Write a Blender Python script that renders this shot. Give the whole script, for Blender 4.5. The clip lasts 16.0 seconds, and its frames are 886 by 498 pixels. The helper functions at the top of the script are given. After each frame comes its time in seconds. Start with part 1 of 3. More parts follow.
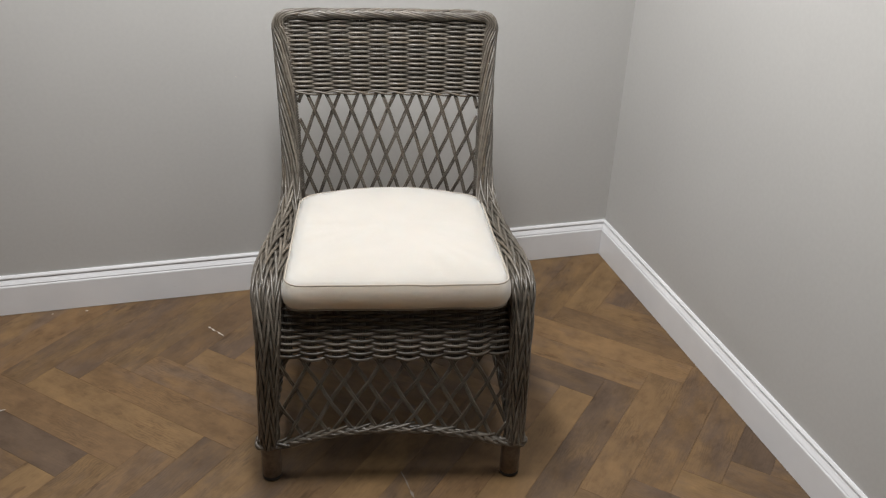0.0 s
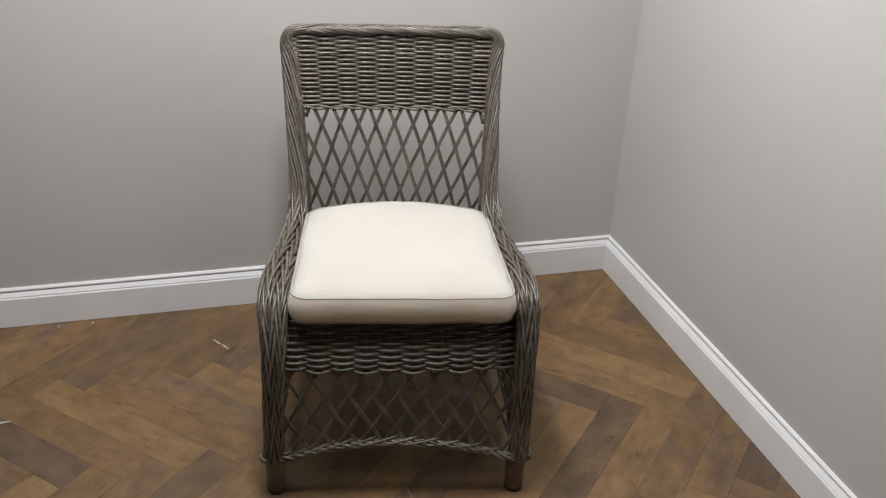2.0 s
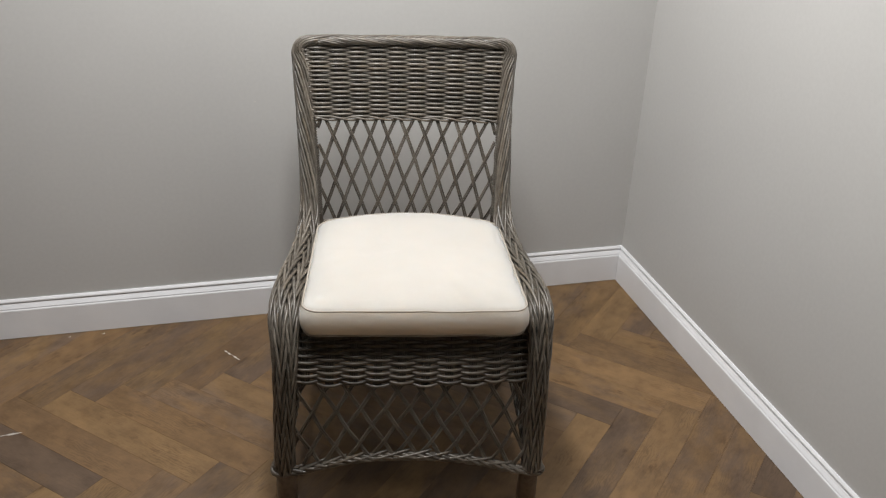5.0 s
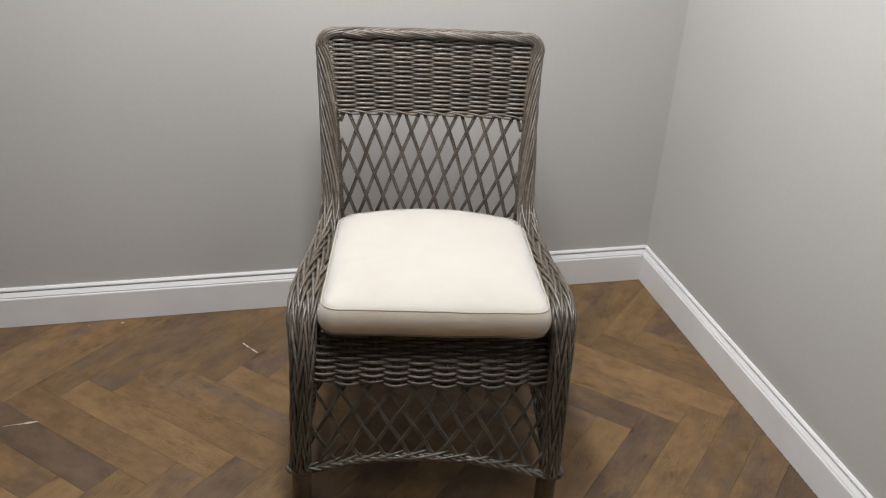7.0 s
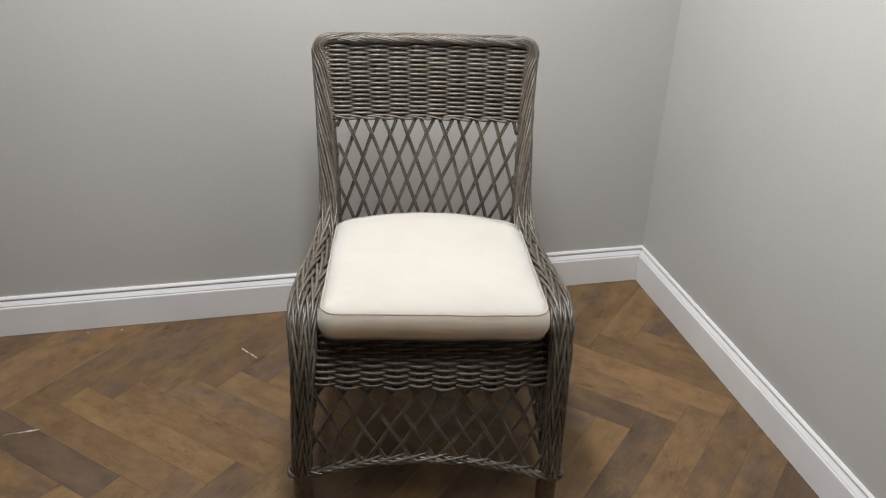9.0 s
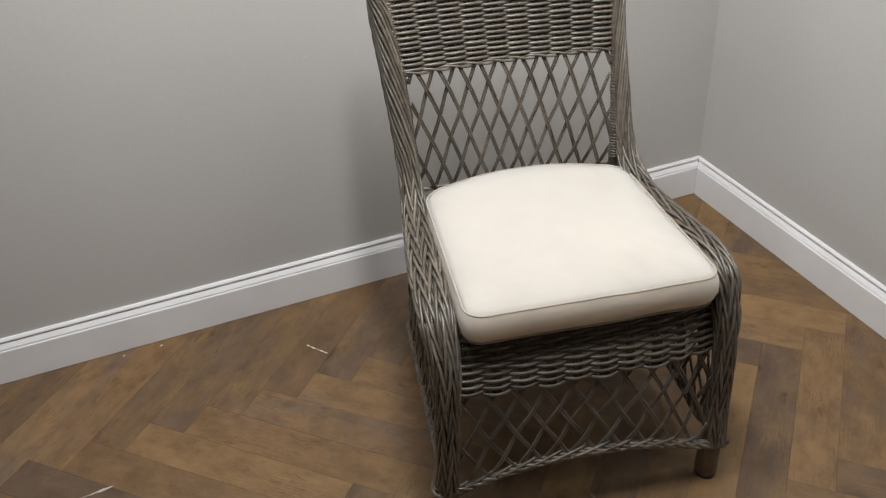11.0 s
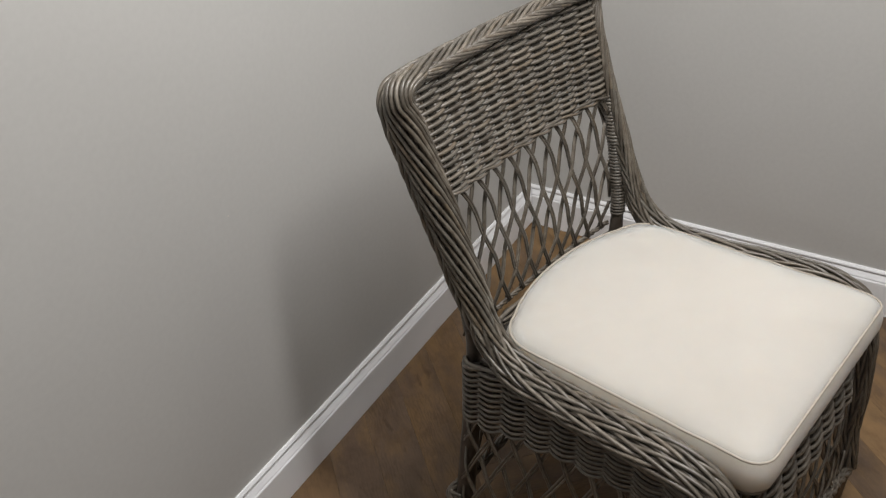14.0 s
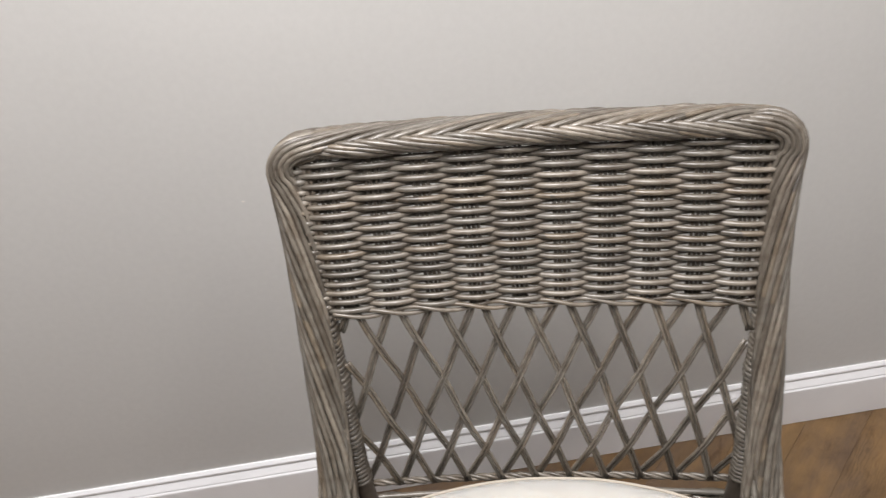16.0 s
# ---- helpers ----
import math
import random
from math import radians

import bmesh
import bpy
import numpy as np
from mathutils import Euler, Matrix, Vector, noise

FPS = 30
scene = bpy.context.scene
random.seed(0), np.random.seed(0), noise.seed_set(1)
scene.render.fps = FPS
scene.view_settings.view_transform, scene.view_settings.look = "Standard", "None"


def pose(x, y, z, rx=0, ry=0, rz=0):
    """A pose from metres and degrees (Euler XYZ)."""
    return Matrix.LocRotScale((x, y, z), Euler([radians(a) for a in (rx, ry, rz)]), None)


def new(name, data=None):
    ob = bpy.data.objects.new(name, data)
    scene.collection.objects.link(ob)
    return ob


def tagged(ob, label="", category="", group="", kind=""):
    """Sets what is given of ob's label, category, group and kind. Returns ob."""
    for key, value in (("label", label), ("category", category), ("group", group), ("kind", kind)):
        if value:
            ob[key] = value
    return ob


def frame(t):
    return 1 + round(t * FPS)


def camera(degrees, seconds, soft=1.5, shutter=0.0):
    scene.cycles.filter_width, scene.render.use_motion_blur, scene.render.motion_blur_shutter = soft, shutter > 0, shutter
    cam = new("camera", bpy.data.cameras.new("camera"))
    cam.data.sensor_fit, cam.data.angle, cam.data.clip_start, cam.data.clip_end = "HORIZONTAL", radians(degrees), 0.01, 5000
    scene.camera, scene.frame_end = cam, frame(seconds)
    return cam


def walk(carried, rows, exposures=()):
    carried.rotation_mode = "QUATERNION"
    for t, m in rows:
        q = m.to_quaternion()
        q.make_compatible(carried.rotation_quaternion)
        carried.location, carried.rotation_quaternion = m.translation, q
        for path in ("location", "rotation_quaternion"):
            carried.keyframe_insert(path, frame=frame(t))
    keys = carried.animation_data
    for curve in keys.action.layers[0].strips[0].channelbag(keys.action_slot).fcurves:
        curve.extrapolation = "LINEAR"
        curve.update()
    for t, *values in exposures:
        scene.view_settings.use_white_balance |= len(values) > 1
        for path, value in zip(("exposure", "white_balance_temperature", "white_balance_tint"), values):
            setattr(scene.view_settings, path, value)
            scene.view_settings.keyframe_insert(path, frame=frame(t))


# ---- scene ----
# ---- camera ----
cam = camera(52.0, 16.0, soft=1.25, shutter=0.16)
PATH = [
    (0.0, -1.3468, -2.5379, 1.5163, 61.374, -2.270, -15.581),
    (0.5, -1.3528, -2.5560, 1.5149, 61.672, -2.121, -15.482),
    (1.0, -1.3488, -2.5569, 1.5180, 61.700, -2.064, -15.601),
    (1.5, -1.3521, -2.5590, 1.5184, 61.697, -2.008, -15.493),
    (2.0, -1.3561, -2.5458, 1.5162, 62.380, -2.483, -15.264),
    (2.5, -1.3535, -2.5466, 1.5191, 62.488, -2.410, -15.158),
    (3.0, -1.3671, -2.5468, 1.5190, 62.793, -2.194, -14.997),
    (3.5, -1.3689, -2.5315, 1.5141, 62.784, -2.180, -14.802),
    (5.8, -1.3524, -2.5250, 1.5236, 62.772, -2.307, -14.590),
    (6.0, -1.3576, -2.5167, 1.5197, 62.641, -2.574, -14.105),
    (6.5, -1.3552, -2.5128, 1.5155, 62.144, -2.627, -12.864),
    (7.0, -1.3490, -2.4891, 1.5236, 62.035, -2.752, -12.924),
    (7.5, -1.3471, -2.4923, 1.5181, 62.278, -2.606, -13.015),
    (8.0, -1.3422, -2.4951, 1.5159, 62.246, -2.461, -13.299),
    (8.2, -1.3463, -2.5039, 1.5177, 62.278, -2.500, -13.338),
    (10.3, -1.4019, -2.3460, 1.5482, 60.427, 0.345, -14.250),
    (10.5, -1.4728, -2.2669, 1.5461, 59.475, 1.124, -14.815),
    (11.0, -1.6803, -2.0329, 1.5224, 55.746, 2.241, -23.000),
    (11.5, -1.7678, -1.7418, 1.4766, 52.568, 2.164, -28.846),
    (12.0, -1.8838, -1.4383, 1.4557, 51.620, 2.613, -43.714),
    (12.5, -2.0955, -1.1512, 1.4250, 49.683, 1.495, -57.286),
    (13.0, -2.1854, -1.0566, 1.4061, 49.938, 1.989, -58.699),
    (13.5, -2.1896, -0.9623, 1.4528, 54.665, 1.793, -62.072),
    (14.0, -2.1335, -0.9498, 1.4819, 55.724, 1.599, -60.638),
    (14.5, -1.9374, -0.9356, 1.4701, 53.728, 1.580, -55.983),
    (15.0, -1.5393, -0.8486, 1.4113, 52.987, 3.253, -38.560),
    (15.5, -1.2600, -1.0070, 1.4275, 52.35, 5.35, -17.06),
    (16.0, -1.0216, -1.1219, 1.4318, 51.867, 4.395, -8.169),
]
walk(cam, [(t, pose(x, y, z, rx, ry, rz)) for t, x, y, z, rx, ry, rz in PATH],
     exposures=[(0.0, -0.02, 6430, 10), (3.0, -0.03, 6440, 10), (3.7, -0.08, 6440, 10), (5.8, 0.02, 6440, 10), (8.2, 0.0, 6440, 10),
                (10.5, 0.0, 6440, 10), (11.0, -0.01, 6480, 10), (11.5, 0.04, 6440, 10), (12.0, -0.15, 6420, 10), (12.5, 0.05, 6420, 10),
                (13.0, 0.04, 6410, 10), (13.5, -0.09, 6440, 10), (14.0, -0.25, 6530, 10), (14.5, -0.27, 6520, 10), (15.0, 0.0, 6440, 10),
                (15.5, 0.40, 6480, 11), (16.0, 0.33, 6520, 13)])

# ---- light ----
world = bpy.data.worlds.new("world")
scene.world = world
world.use_nodes = True
world.node_tree.nodes["Background"].inputs[0].default_value = (0.9, 0.95, 1.0, 1)
world.node_tree.nodes["Background"].inputs[1].default_value = 0.006
CEILING = 2.40


BATTEN = 1.20


def batten_light(x, y, power):
    lamp = bpy.data.lights.new("batten_lamp", "AREA")
    lamp.shape, lamp.size, lamp.size_y, lamp.energy = "RECTANGLE", 0.20, BATTEN - 0.04, power
    lamp.color = (1.0, 0.991, 0.980)
    ob = new("batten_lamp", lamp)
    ob.matrix_world = pose(x, y, CEILING - 0.06)


# unseen lamps placed from wall shadows; the last is added to brighten the east wall
LIGHTS = [(-1.12, -0.88, 41.0), (-1.70, -0.88, 10.5), (-4.40, -0.85, 13.0), (-0.40, -0.88, 10.5)]
for lx, ly, lp in LIGHTS:
    batten_light(lx, ly, lp)


# ---- materials ----
def nodes_of(name, rough=0.6, base=(0.5, 0.5, 0.5)):
    m = bpy.data.materials.new(name)
    m.use_nodes = True
    t = m.node_tree
    b = t.nodes["Principled BSDF"]
    b.inputs["Roughness"].default_value = rough
    b.inputs["Base Color"].default_value = (*base, 1)
    return m, t, b


def add(t, kind, **values):
    n = t.nodes.new(kind)
    for k, val in values.items():
        n.inputs[k.replace("_", " ")].default_value = val
    return n


def ramp(t, stops):
    n = t.nodes.new("ShaderNodeValToRGB")
    e = n.color_ramp.elements
    e[0].position, e[0].color = stops[0][0], (*stops[0][1], 1)
    e[1].position, e[1].color = stops[-1][0], (*stops[-1][1], 1)
    for p, c in stops[1:-1]:
        q = e.new(p)
        q.color = (*c, 1)
    return n


def mix(t, kind, fac, a, b):
    n = t.nodes.new("ShaderNodeMix")
    n.data_type, n.blend_type = "RGBA", kind
    for socket, val in ((n.inputs[0], fac), (n.inputs[6], a), (n.inputs[7], b)):
        if isinstance(val, bpy.types.NodeSocket):
            t.links.new(val, socket)
        else:
            socket.default_value = val if isinstance(val, (int, float)) else (*val, 1)
    return n.outputs[2]


def maths(t, op, a, b=0.0):
    n = t.nodes.new("ShaderNodeMath")
    n.operation = op
    for socket, val in ((n.inputs[0], a), (n.inputs[1], b)):
        if isinstance(val, bpy.types.NodeSocket):
            t.links.new(val, socket)
        else:
            socket.default_value = val
    return n.outputs[0]


def coords(t, scale=(1, 1, 1), source="Object"):
    c = t.nodes.new("ShaderNodeTexCoord")
    m = t.nodes.new("ShaderNodeMapping")
    m.inputs["Scale"].default_value = scale
    t.links.new(c.outputs[source], m.inputs[0])
    return m.outputs[0]


def noise_tex(t, vec, scale, detail=4.0, rough=0.55):
    n = add(t, "ShaderNodeTexNoise", Scale=scale, Detail=detail, Roughness=rough)
    t.links.new(vec, n.inputs["Vector"])
    return n.outputs[0]


def bump(t, b, height, strength, distance):
    n = add(t, "ShaderNodeBump", Strength=strength, Distance=distance)
    t.links.new(height, n.inputs["Height"])
    t.links.new(n.outputs[0], b.inputs["Normal"])


def wall_paint():
    m, t, b = nodes_of("wall_paint", 0.62)
    v = coords(t)
    big = ramp(t, [(0.3, (0.494, 0.486, 0.468)), (0.7, (0.524, 0.516, 0.497))])
    t.links.new(noise_tex(t, v, 1.6, 3.0), big.inputs[0])
    fine = ramp(t, [(0.35, (0.97, 0.97, 0.97)), (0.65, (1, 1, 1))])
    t.links.new(noise_tex(t, v, 90.0, 3.0), fine.inputs[0])
    t.links.new(mix(t, "MULTIPLY", 1.0, big.outputs[0], fine.outputs[0]), b.inputs["Base Color"])
    bump(t, b, noise_tex(t, v, 420.0, 2.0), 0.12, 0.0006)
    return m


def white_gloss():
    m, t, b = nodes_of("white_gloss", 0.32)
    v = coords(t)
    c = ramp(t, [(0.3, (0.76, 0.76, 0.77)), (0.7, (0.82, 0.82, 0.83))])
    t.links.new(noise_tex(t, v, 7.0, 5.0), c.inputs[0])
    scuff = ramp(t, [(0.66, (1, 1, 1)), (0.76, (0.80, 0.77, 0.73))])
    t.links.new(noise_tex(t, coords(t, (6, 6, 30)), 2.5, 6.0, 0.7), scuff.inputs[0])
    t.links.new(mix(t, "MULTIPLY", 0.6, c.outputs[0], scuff.outputs[0]), b.inputs["Base Color"])
    bump(t, b, noise_tex(t, v, 60.0, 2.0), 0.08, 0.001)
    return m


def plain(name, base, rough, scale=40.0, spread=0.12):
    m, t, b = nodes_of(name, rough)
    lo = tuple(c * (1 - spread) for c in base)
    hi = tuple(min(1, c * (1 + spread)) for c in base)
    c = ramp(t, [(0.3, lo), (0.7, hi)])
    t.links.new(noise_tex(t, coords(t), scale, 4.0), c.inputs[0])
    t.links.new(c.outputs[0], b.inputs["Base Color"])
    return m


def plank_wood(name, ash_share, value):
    m, t, b = nodes_of(name, 0.42)
    info = t.nodes.new("ShaderNodeObjectInfo")
    geo = t.nodes.new("ShaderNodeNewGeometry")
    rnd = maths(t, "FRACT", maths(t, "ADD", info.outputs["Random"], geo.outputs["Random Per Island"]))
    c = t.nodes.new("ShaderNodeTexCoord")
    shift = t.nodes.new("ShaderNodeVectorMath")
    shift.operation = "MULTIPLY_ADD"
    comb = t.nodes.new("ShaderNodeCombineXYZ")
    t.links.new(rnd, comb.inputs[0])
    t.links.new(maths(t, "MULTIPLY", rnd, 7.3), comb.inputs[1])
    t.links.new(rnd, comb.inputs[2])
    t.links.new(comb.outputs[0], shift.inputs[0])
    shift.inputs[1].default_value = (31.0, 17.0, 23.0)
    t.links.new(c.outputs["Object"], shift.inputs[2])

    def scaled(s):
        n = t.nodes.new("ShaderNodeMapping")
        n.inputs["Scale"].default_value = s
        t.links.new(shift.outputs[0], n.inputs[0])
        return n.outputs[0]
    gold = ramp(t, [(0.0, (0.170, 0.104, 0.048)), (0.3, (0.152, 0.090, 0.043)), (0.6, (0.186, 0.115, 0.053)), (1.0, (0.142, 0.086, 0.043))])
    t.links.new(rnd, gold.inputs[0])
    ash = ramp(t, [(0.0, (0.120, 0.080, 0.053)), (0.5, (0.110, 0.073, 0.048)), (1.0, (0.130, 0.088, 0.058))])
    t.links.new(maths(t, "FRACT", maths(t, "MULTIPLY", rnd, 5.7)), ash.inputs[0])
    lean = maths(t, "ADD", noise_tex(t, scaled((3.4, 8.0, 1)), 1.6, 7.0, 0.66),
                 maths(t, "MULTIPLY", maths(t, "SUBTRACT", maths(t, "FRACT", maths(t, "MULTIPLY", rnd, 3.3)), 0.5), 0.20))
    lean = maths(t, "ADD", lean, ash_share)
    patchy = ramp(t, [(0.38, (0, 0, 0)), (0.62, (1, 1, 1))])
    t.links.new(lean, patchy.inputs[0])
    col = mix(t, "MIX", patchy.outputs[0], gold.outputs[0], ash.outputs[0])
    cloud = ramp(t, [(0.30, (0.85, 0.84, 0.83)), (0.50, (1.0, 1.0, 1.0)), (0.72, (1.17, 1.15, 1.11))])
    t.links.new(noise_tex(t, scaled((6.0, 15.0, 1)), 1.3, 5.0, 0.62), cloud.inputs[0])
    col = mix(t, "MULTIPLY", 1.0, col, cloud.outputs[0])
    wave = t.nodes.new("ShaderNodeTexWave")
    wave.bands_direction = "Y"
    for k, val in (("Scale", 7.0), ("Distortion", 14.0), ("Detail", 3.0), ("Detail Scale", 1.1)):
        wave.inputs[k].default_value = val
    t.links.new(scaled((2.2, 6.0, 1)), wave.inputs["Vector"])
    figure = ramp(t, [(0.0, (0.74, 0.72, 0.70)), (0.45, (1.03, 1.03, 1.02))])
    t.links.new(wave.outputs["Fac"], figure.inputs[0])
    where = ramp(t, [(0.48, (0.10, 0.10, 0.10)), (0.66, (0.75, 0.75, 0.75))])
    t.links.new(noise_tex(t, scaled((5.0, 10.0, 1)), 1.0, 2.0), where.inputs[0])
    col = mix(t, "MULTIPLY", where.outputs[0], col, figure.outputs[0])
    grain_fac = noise_tex(t, scaled((9.0, 120.0, 1)), 2.2, 5.0, 0.65)
    grain = ramp(t, [(0.30, (0.80, 0.78, 0.76)), (0.55, (1.02, 1.02, 1.02))])
    t.links.new(grain_fac, grain.inputs[0])
    col = mix(t, "MULTIPLY", 0.35, col, grain.outputs[0])
    smudge = ramp(t, [(0.32, (0.74, 0.71, 0.69)), (0.50, (1.0, 1.0, 1.0)), (0.70, (1.20, 1.18, 1.15))])
    t.links.new(noise_tex(t, scaled((16.0, 22.0, 1)), 1.0, 6.0, 0.68), smudge.inputs[0])
    col = mix(t, "MULTIPLY", 0.85, col, smudge.outputs[0])
    knots = ramp(t, [(0.64, (1, 1, 1)), (0.74, (0.55, 0.49, 0.45))])
    t.links.new(noise_tex(t, scaled((10.0, 26.0, 1)), 1.1, 4.0, 0.55), knots.inputs[0])
    col = mix(t, "MULTIPLY", 0.9, col, knots.outputs[0])
    each = ramp(t, [(0.0, (0.86, 0.85, 0.84)), (0.5, (0.98, 0.98, 0.98)), (1.0, (1.10, 1.09, 1.08))])
    t.links.new(maths(t, "FRACT", maths(t, "MULTIPLY", rnd, 11.3)), each.inputs[0])
    col = mix(t, "MULTIPLY", 1.0, col, each.outputs[0])
    t.links.new(mix(t, "MULTIPLY", 1.0, col, (value, value, value)), b.inputs["Base Color"])
    b.inputs["Specular IOR Level"].default_value = 0.28
    dust = ramp(t, [(0.3, (0.44, 0.44, 0.44)), (0.7, (0.60, 0.60, 0.60))])
    t.links.new(noise_tex(t, coords(t), 5.0, 6.0, 0.65), dust.inputs[0])
    t.links.new(dust.outputs[0], b.inputs["Roughness"])
    bump(t, b, grain_fac, 0.25, 0.0006)
    return m


def cane_material(name, dark, light, rough=0.42):
    """Lime-washed grey cane: tone per strand, streaks, brown patches where the wash has worn."""
    m, t, b = nodes_of(name, rough)
    info = t.nodes.new("ShaderNodeObjectInfo")
    geo = t.nodes.new("ShaderNodeNewGeometry")
    rnd = maths(t, "FRACT", maths(t, "ADD", info.outputs["Random"], geo.outputs["Random Per Island"]))
    mid = tuple((p + q) / 2 for p, q in zip(dark, light))
    warm = (mid[0] * 1.08, mid[1] * 1.0, mid[2] * 0.89)
    cool = (mid[0] * 0.90, mid[1] * 0.95, mid[2] * 1.0)
    tone = ramp(t, [(0.0, dark), (0.3, mid), (0.5, cool), (0.7, light), (0.85, mid), (1.0, warm)])
    v = coords(t)
    t.links.new(maths(t, "FRACT", maths(t, "ADD", rnd, maths(t, "MULTIPLY", noise_tex(t, v, 9.0, 2.0), 0.55))), tone.inputs[0])
    patch = ramp(t, [(0.38, (0.62, 0.57, 0.52)), (0.55, (1.0, 1.0, 1.0)), (0.75, (1.10, 1.09, 1.07))])
    t.links.new(noise_tex(t, v, 75.0, 4.0, 0.6), patch.inputs[0])
    col = mix(t, "MULTIPLY", 0.8, tone.outputs[0], patch.outputs[0])
    t.links.new(col, b.inputs["Base Color"])
    b.inputs["Coat Weight"].default_value = 0.25
    b.inputs["Coat Roughness"].default_value = 0.34
    fine = noise_tex(t, v, 900.0, 2.0)
    bump(t, b, fine, 0.2, 0.0004)
    return m


def linen():
    m, t, b = nodes_of("cream_cotton", 0.88)
    v = coords(t)
    big = ramp(t, [(0.3, (0.424, 0.398, 0.358)), (0.7, (0.456, 0.428, 0.386))])
    t.links.new(noise_tex(t, v, 6.0, 4.0), big.inputs[0])
    t.links.new(big.outputs[0], b.inputs["Base Color"])
    b.inputs["Sheen Weight"].default_value = 0.15
    b.inputs["Subsurface Weight"].default_value = 1.0
    b.inputs["Subsurface Radius"].default_value = (1.0, 0.88, 0.76)
    b.inputs["Subsurface Scale"].default_value = 0.18
    weave = maths(t, "MULTIPLY", noise_tex(t, v, 900.0, 2.0), 1.4)
    soft = maths(t, "MULTIPLY", noise_tex(t, v, 14.0, 3.0), 5.0)
    bump(t, b, maths(t, "ADD", weave, soft), 0.22, 0.0012)
    return m


WALL = wall_paint()
# assumed tone for walls out of view, dark to limit bounced light
TAUPE = plain("low_bounce_taupe", (0.125, 0.112, 0.100), 0.7, 2.0, 0.05)
WHITE = white_gloss()
# ceiling is never in view; dark grey keeps ambient light low
CEIL = plain("low_bounce_ceiling", (0.13, 0.128, 0.125), 0.8, 3.0, 0.05)
WOOD = plank_wood("plank_wood", -0.02, 1.0)
GOLDEN_WOOD = plank_wood("golden_plank_wood", -0.16, 1.10)
ASHEN_WOOD = plank_wood("ashen_plank_wood", 0.08, 0.94)
SUBFLOOR = plain("dark_joint", (0.105, 0.070, 0.042), 0.9)
CANE = cane_material("grey_cane", (0.066, 0.056, 0.044), (0.176, 0.152, 0.122), 0.39)
# same cane as CANE, darkened for the shade behind the weavers
STAKE = cane_material("recess_shade_cane", (0.066, 0.057, 0.046), (0.145, 0.126, 0.103), 0.5)
# near black: the shade between strands and under the cushion put into colour
CORE = cane_material("gap_shade_cane", (0.018, 0.015, 0.012), (0.030, 0.026, 0.021), 0.8)
LEG = cane_material("stained_leg", (0.150, 0.116, 0.086), (0.205, 0.164, 0.126), 0.62)
PALE = plain("pale_dust", (0.40, 0.37, 0.33), 0.9, 70.0, 0.15)
DUST = plain("greyish_dust", (0.205, 0.175, 0.148), 0.9, 60.0, 0.15)
DARKLEG = cane_material("dark_stained_leg", (0.052, 0.040, 0.030), (0.085, 0.066, 0.050), 0.5)
TIP = plain("dark_glide", (0.02, 0.019, 0.018), 0.5)
COTTON = linen()
# piping of the cushion's cotton, darkened to carry its own shadow line
PIPING = plain("shade_toned_piping", (0.35, 0.312, 0.260), 0.85, 60.0, 0.06)
CHALK = plain("chalky_white", (0.60, 0.57, 0.52), 0.85, 90.0, 0.1)
DIFFUSER, _, b_ = nodes_of("lamp_diffuser", 0.5, (0.9, 0.9, 0.9))
b_.inputs["Emission Color"].default_value = (1.0, 0.991, 0.980, 1)
b_.inputs["Emission Strength"].default_value = 0.5


# ---- building helpers ----
def mesh_of(name, verts, faces, material, smooth=True):
    me = bpy.data.meshes.new(name)
    me.from_pydata([tuple(p) for p in verts], [], faces)
    me.materials.append(material)
    if smooth:
        me.polygons.foreach_set("use_smooth", [True] * len(me.polygons))
    me.update()
    return me


def part(name, geometry, material, parent, label="", smooth=True):
    """One mesh object under a thing or a part; geometry is (verts, faces)."""
    root = parent
    while root.parent:
        root = root.parent
    verts = settled(geometry[0]) if root.name == "wicker_chair" else geometry[0]
    ob = new(name, mesh_of(name, verts, geometry[1], material, smooth))
    ob.parent = parent
    return tagged(ob, label)


def settled(verts):
    """The hand-made chair is a little out of true: its back is turned against its legs and the front legs splay forward."""
    p = np.array(verts, float)
    a = np.radians(np.interp(p[:, 2], [0.0, 0.12, 0.46, 0.76, 0.95], [-1.2, -1.2, 0.2, 1.3, 1.5]))
    x = p[:, 0] * np.cos(a) - p[:, 1] * np.sin(a)
    y = p[:, 0] * np.sin(a) + p[:, 1] * np.cos(a)
    y += 0.016 * np.clip((p[:, 0] - 0.18) / 0.06, 0, 1) * np.clip((-p[:, 1] - 0.18) / 0.10, 0, 1) * np.interp(p[:, 2], [0.10, 0.20, 0.45, 0.50], [0, 1, 1, 0])
    forward = np.interp(p[:, 0], [0.10, 0.26], [0.013, 0.009]) * np.interp(p[:, 2], [0.15, 0.40, 0.47], [1, 0.35, 0])
    y -= forward * np.clip((-p[:, 1] - 0.02) / 0.26, 0, 1)
    return np.stack([x, y, p[:, 2]], 1)


def join(*pieces):
    verts, faces = [], []
    for p, f in pieces:
        k = len(verts)
        verts.extend(p)
        faces.extend([tuple(i + k for i in q) for q in f])
    return verts, faces


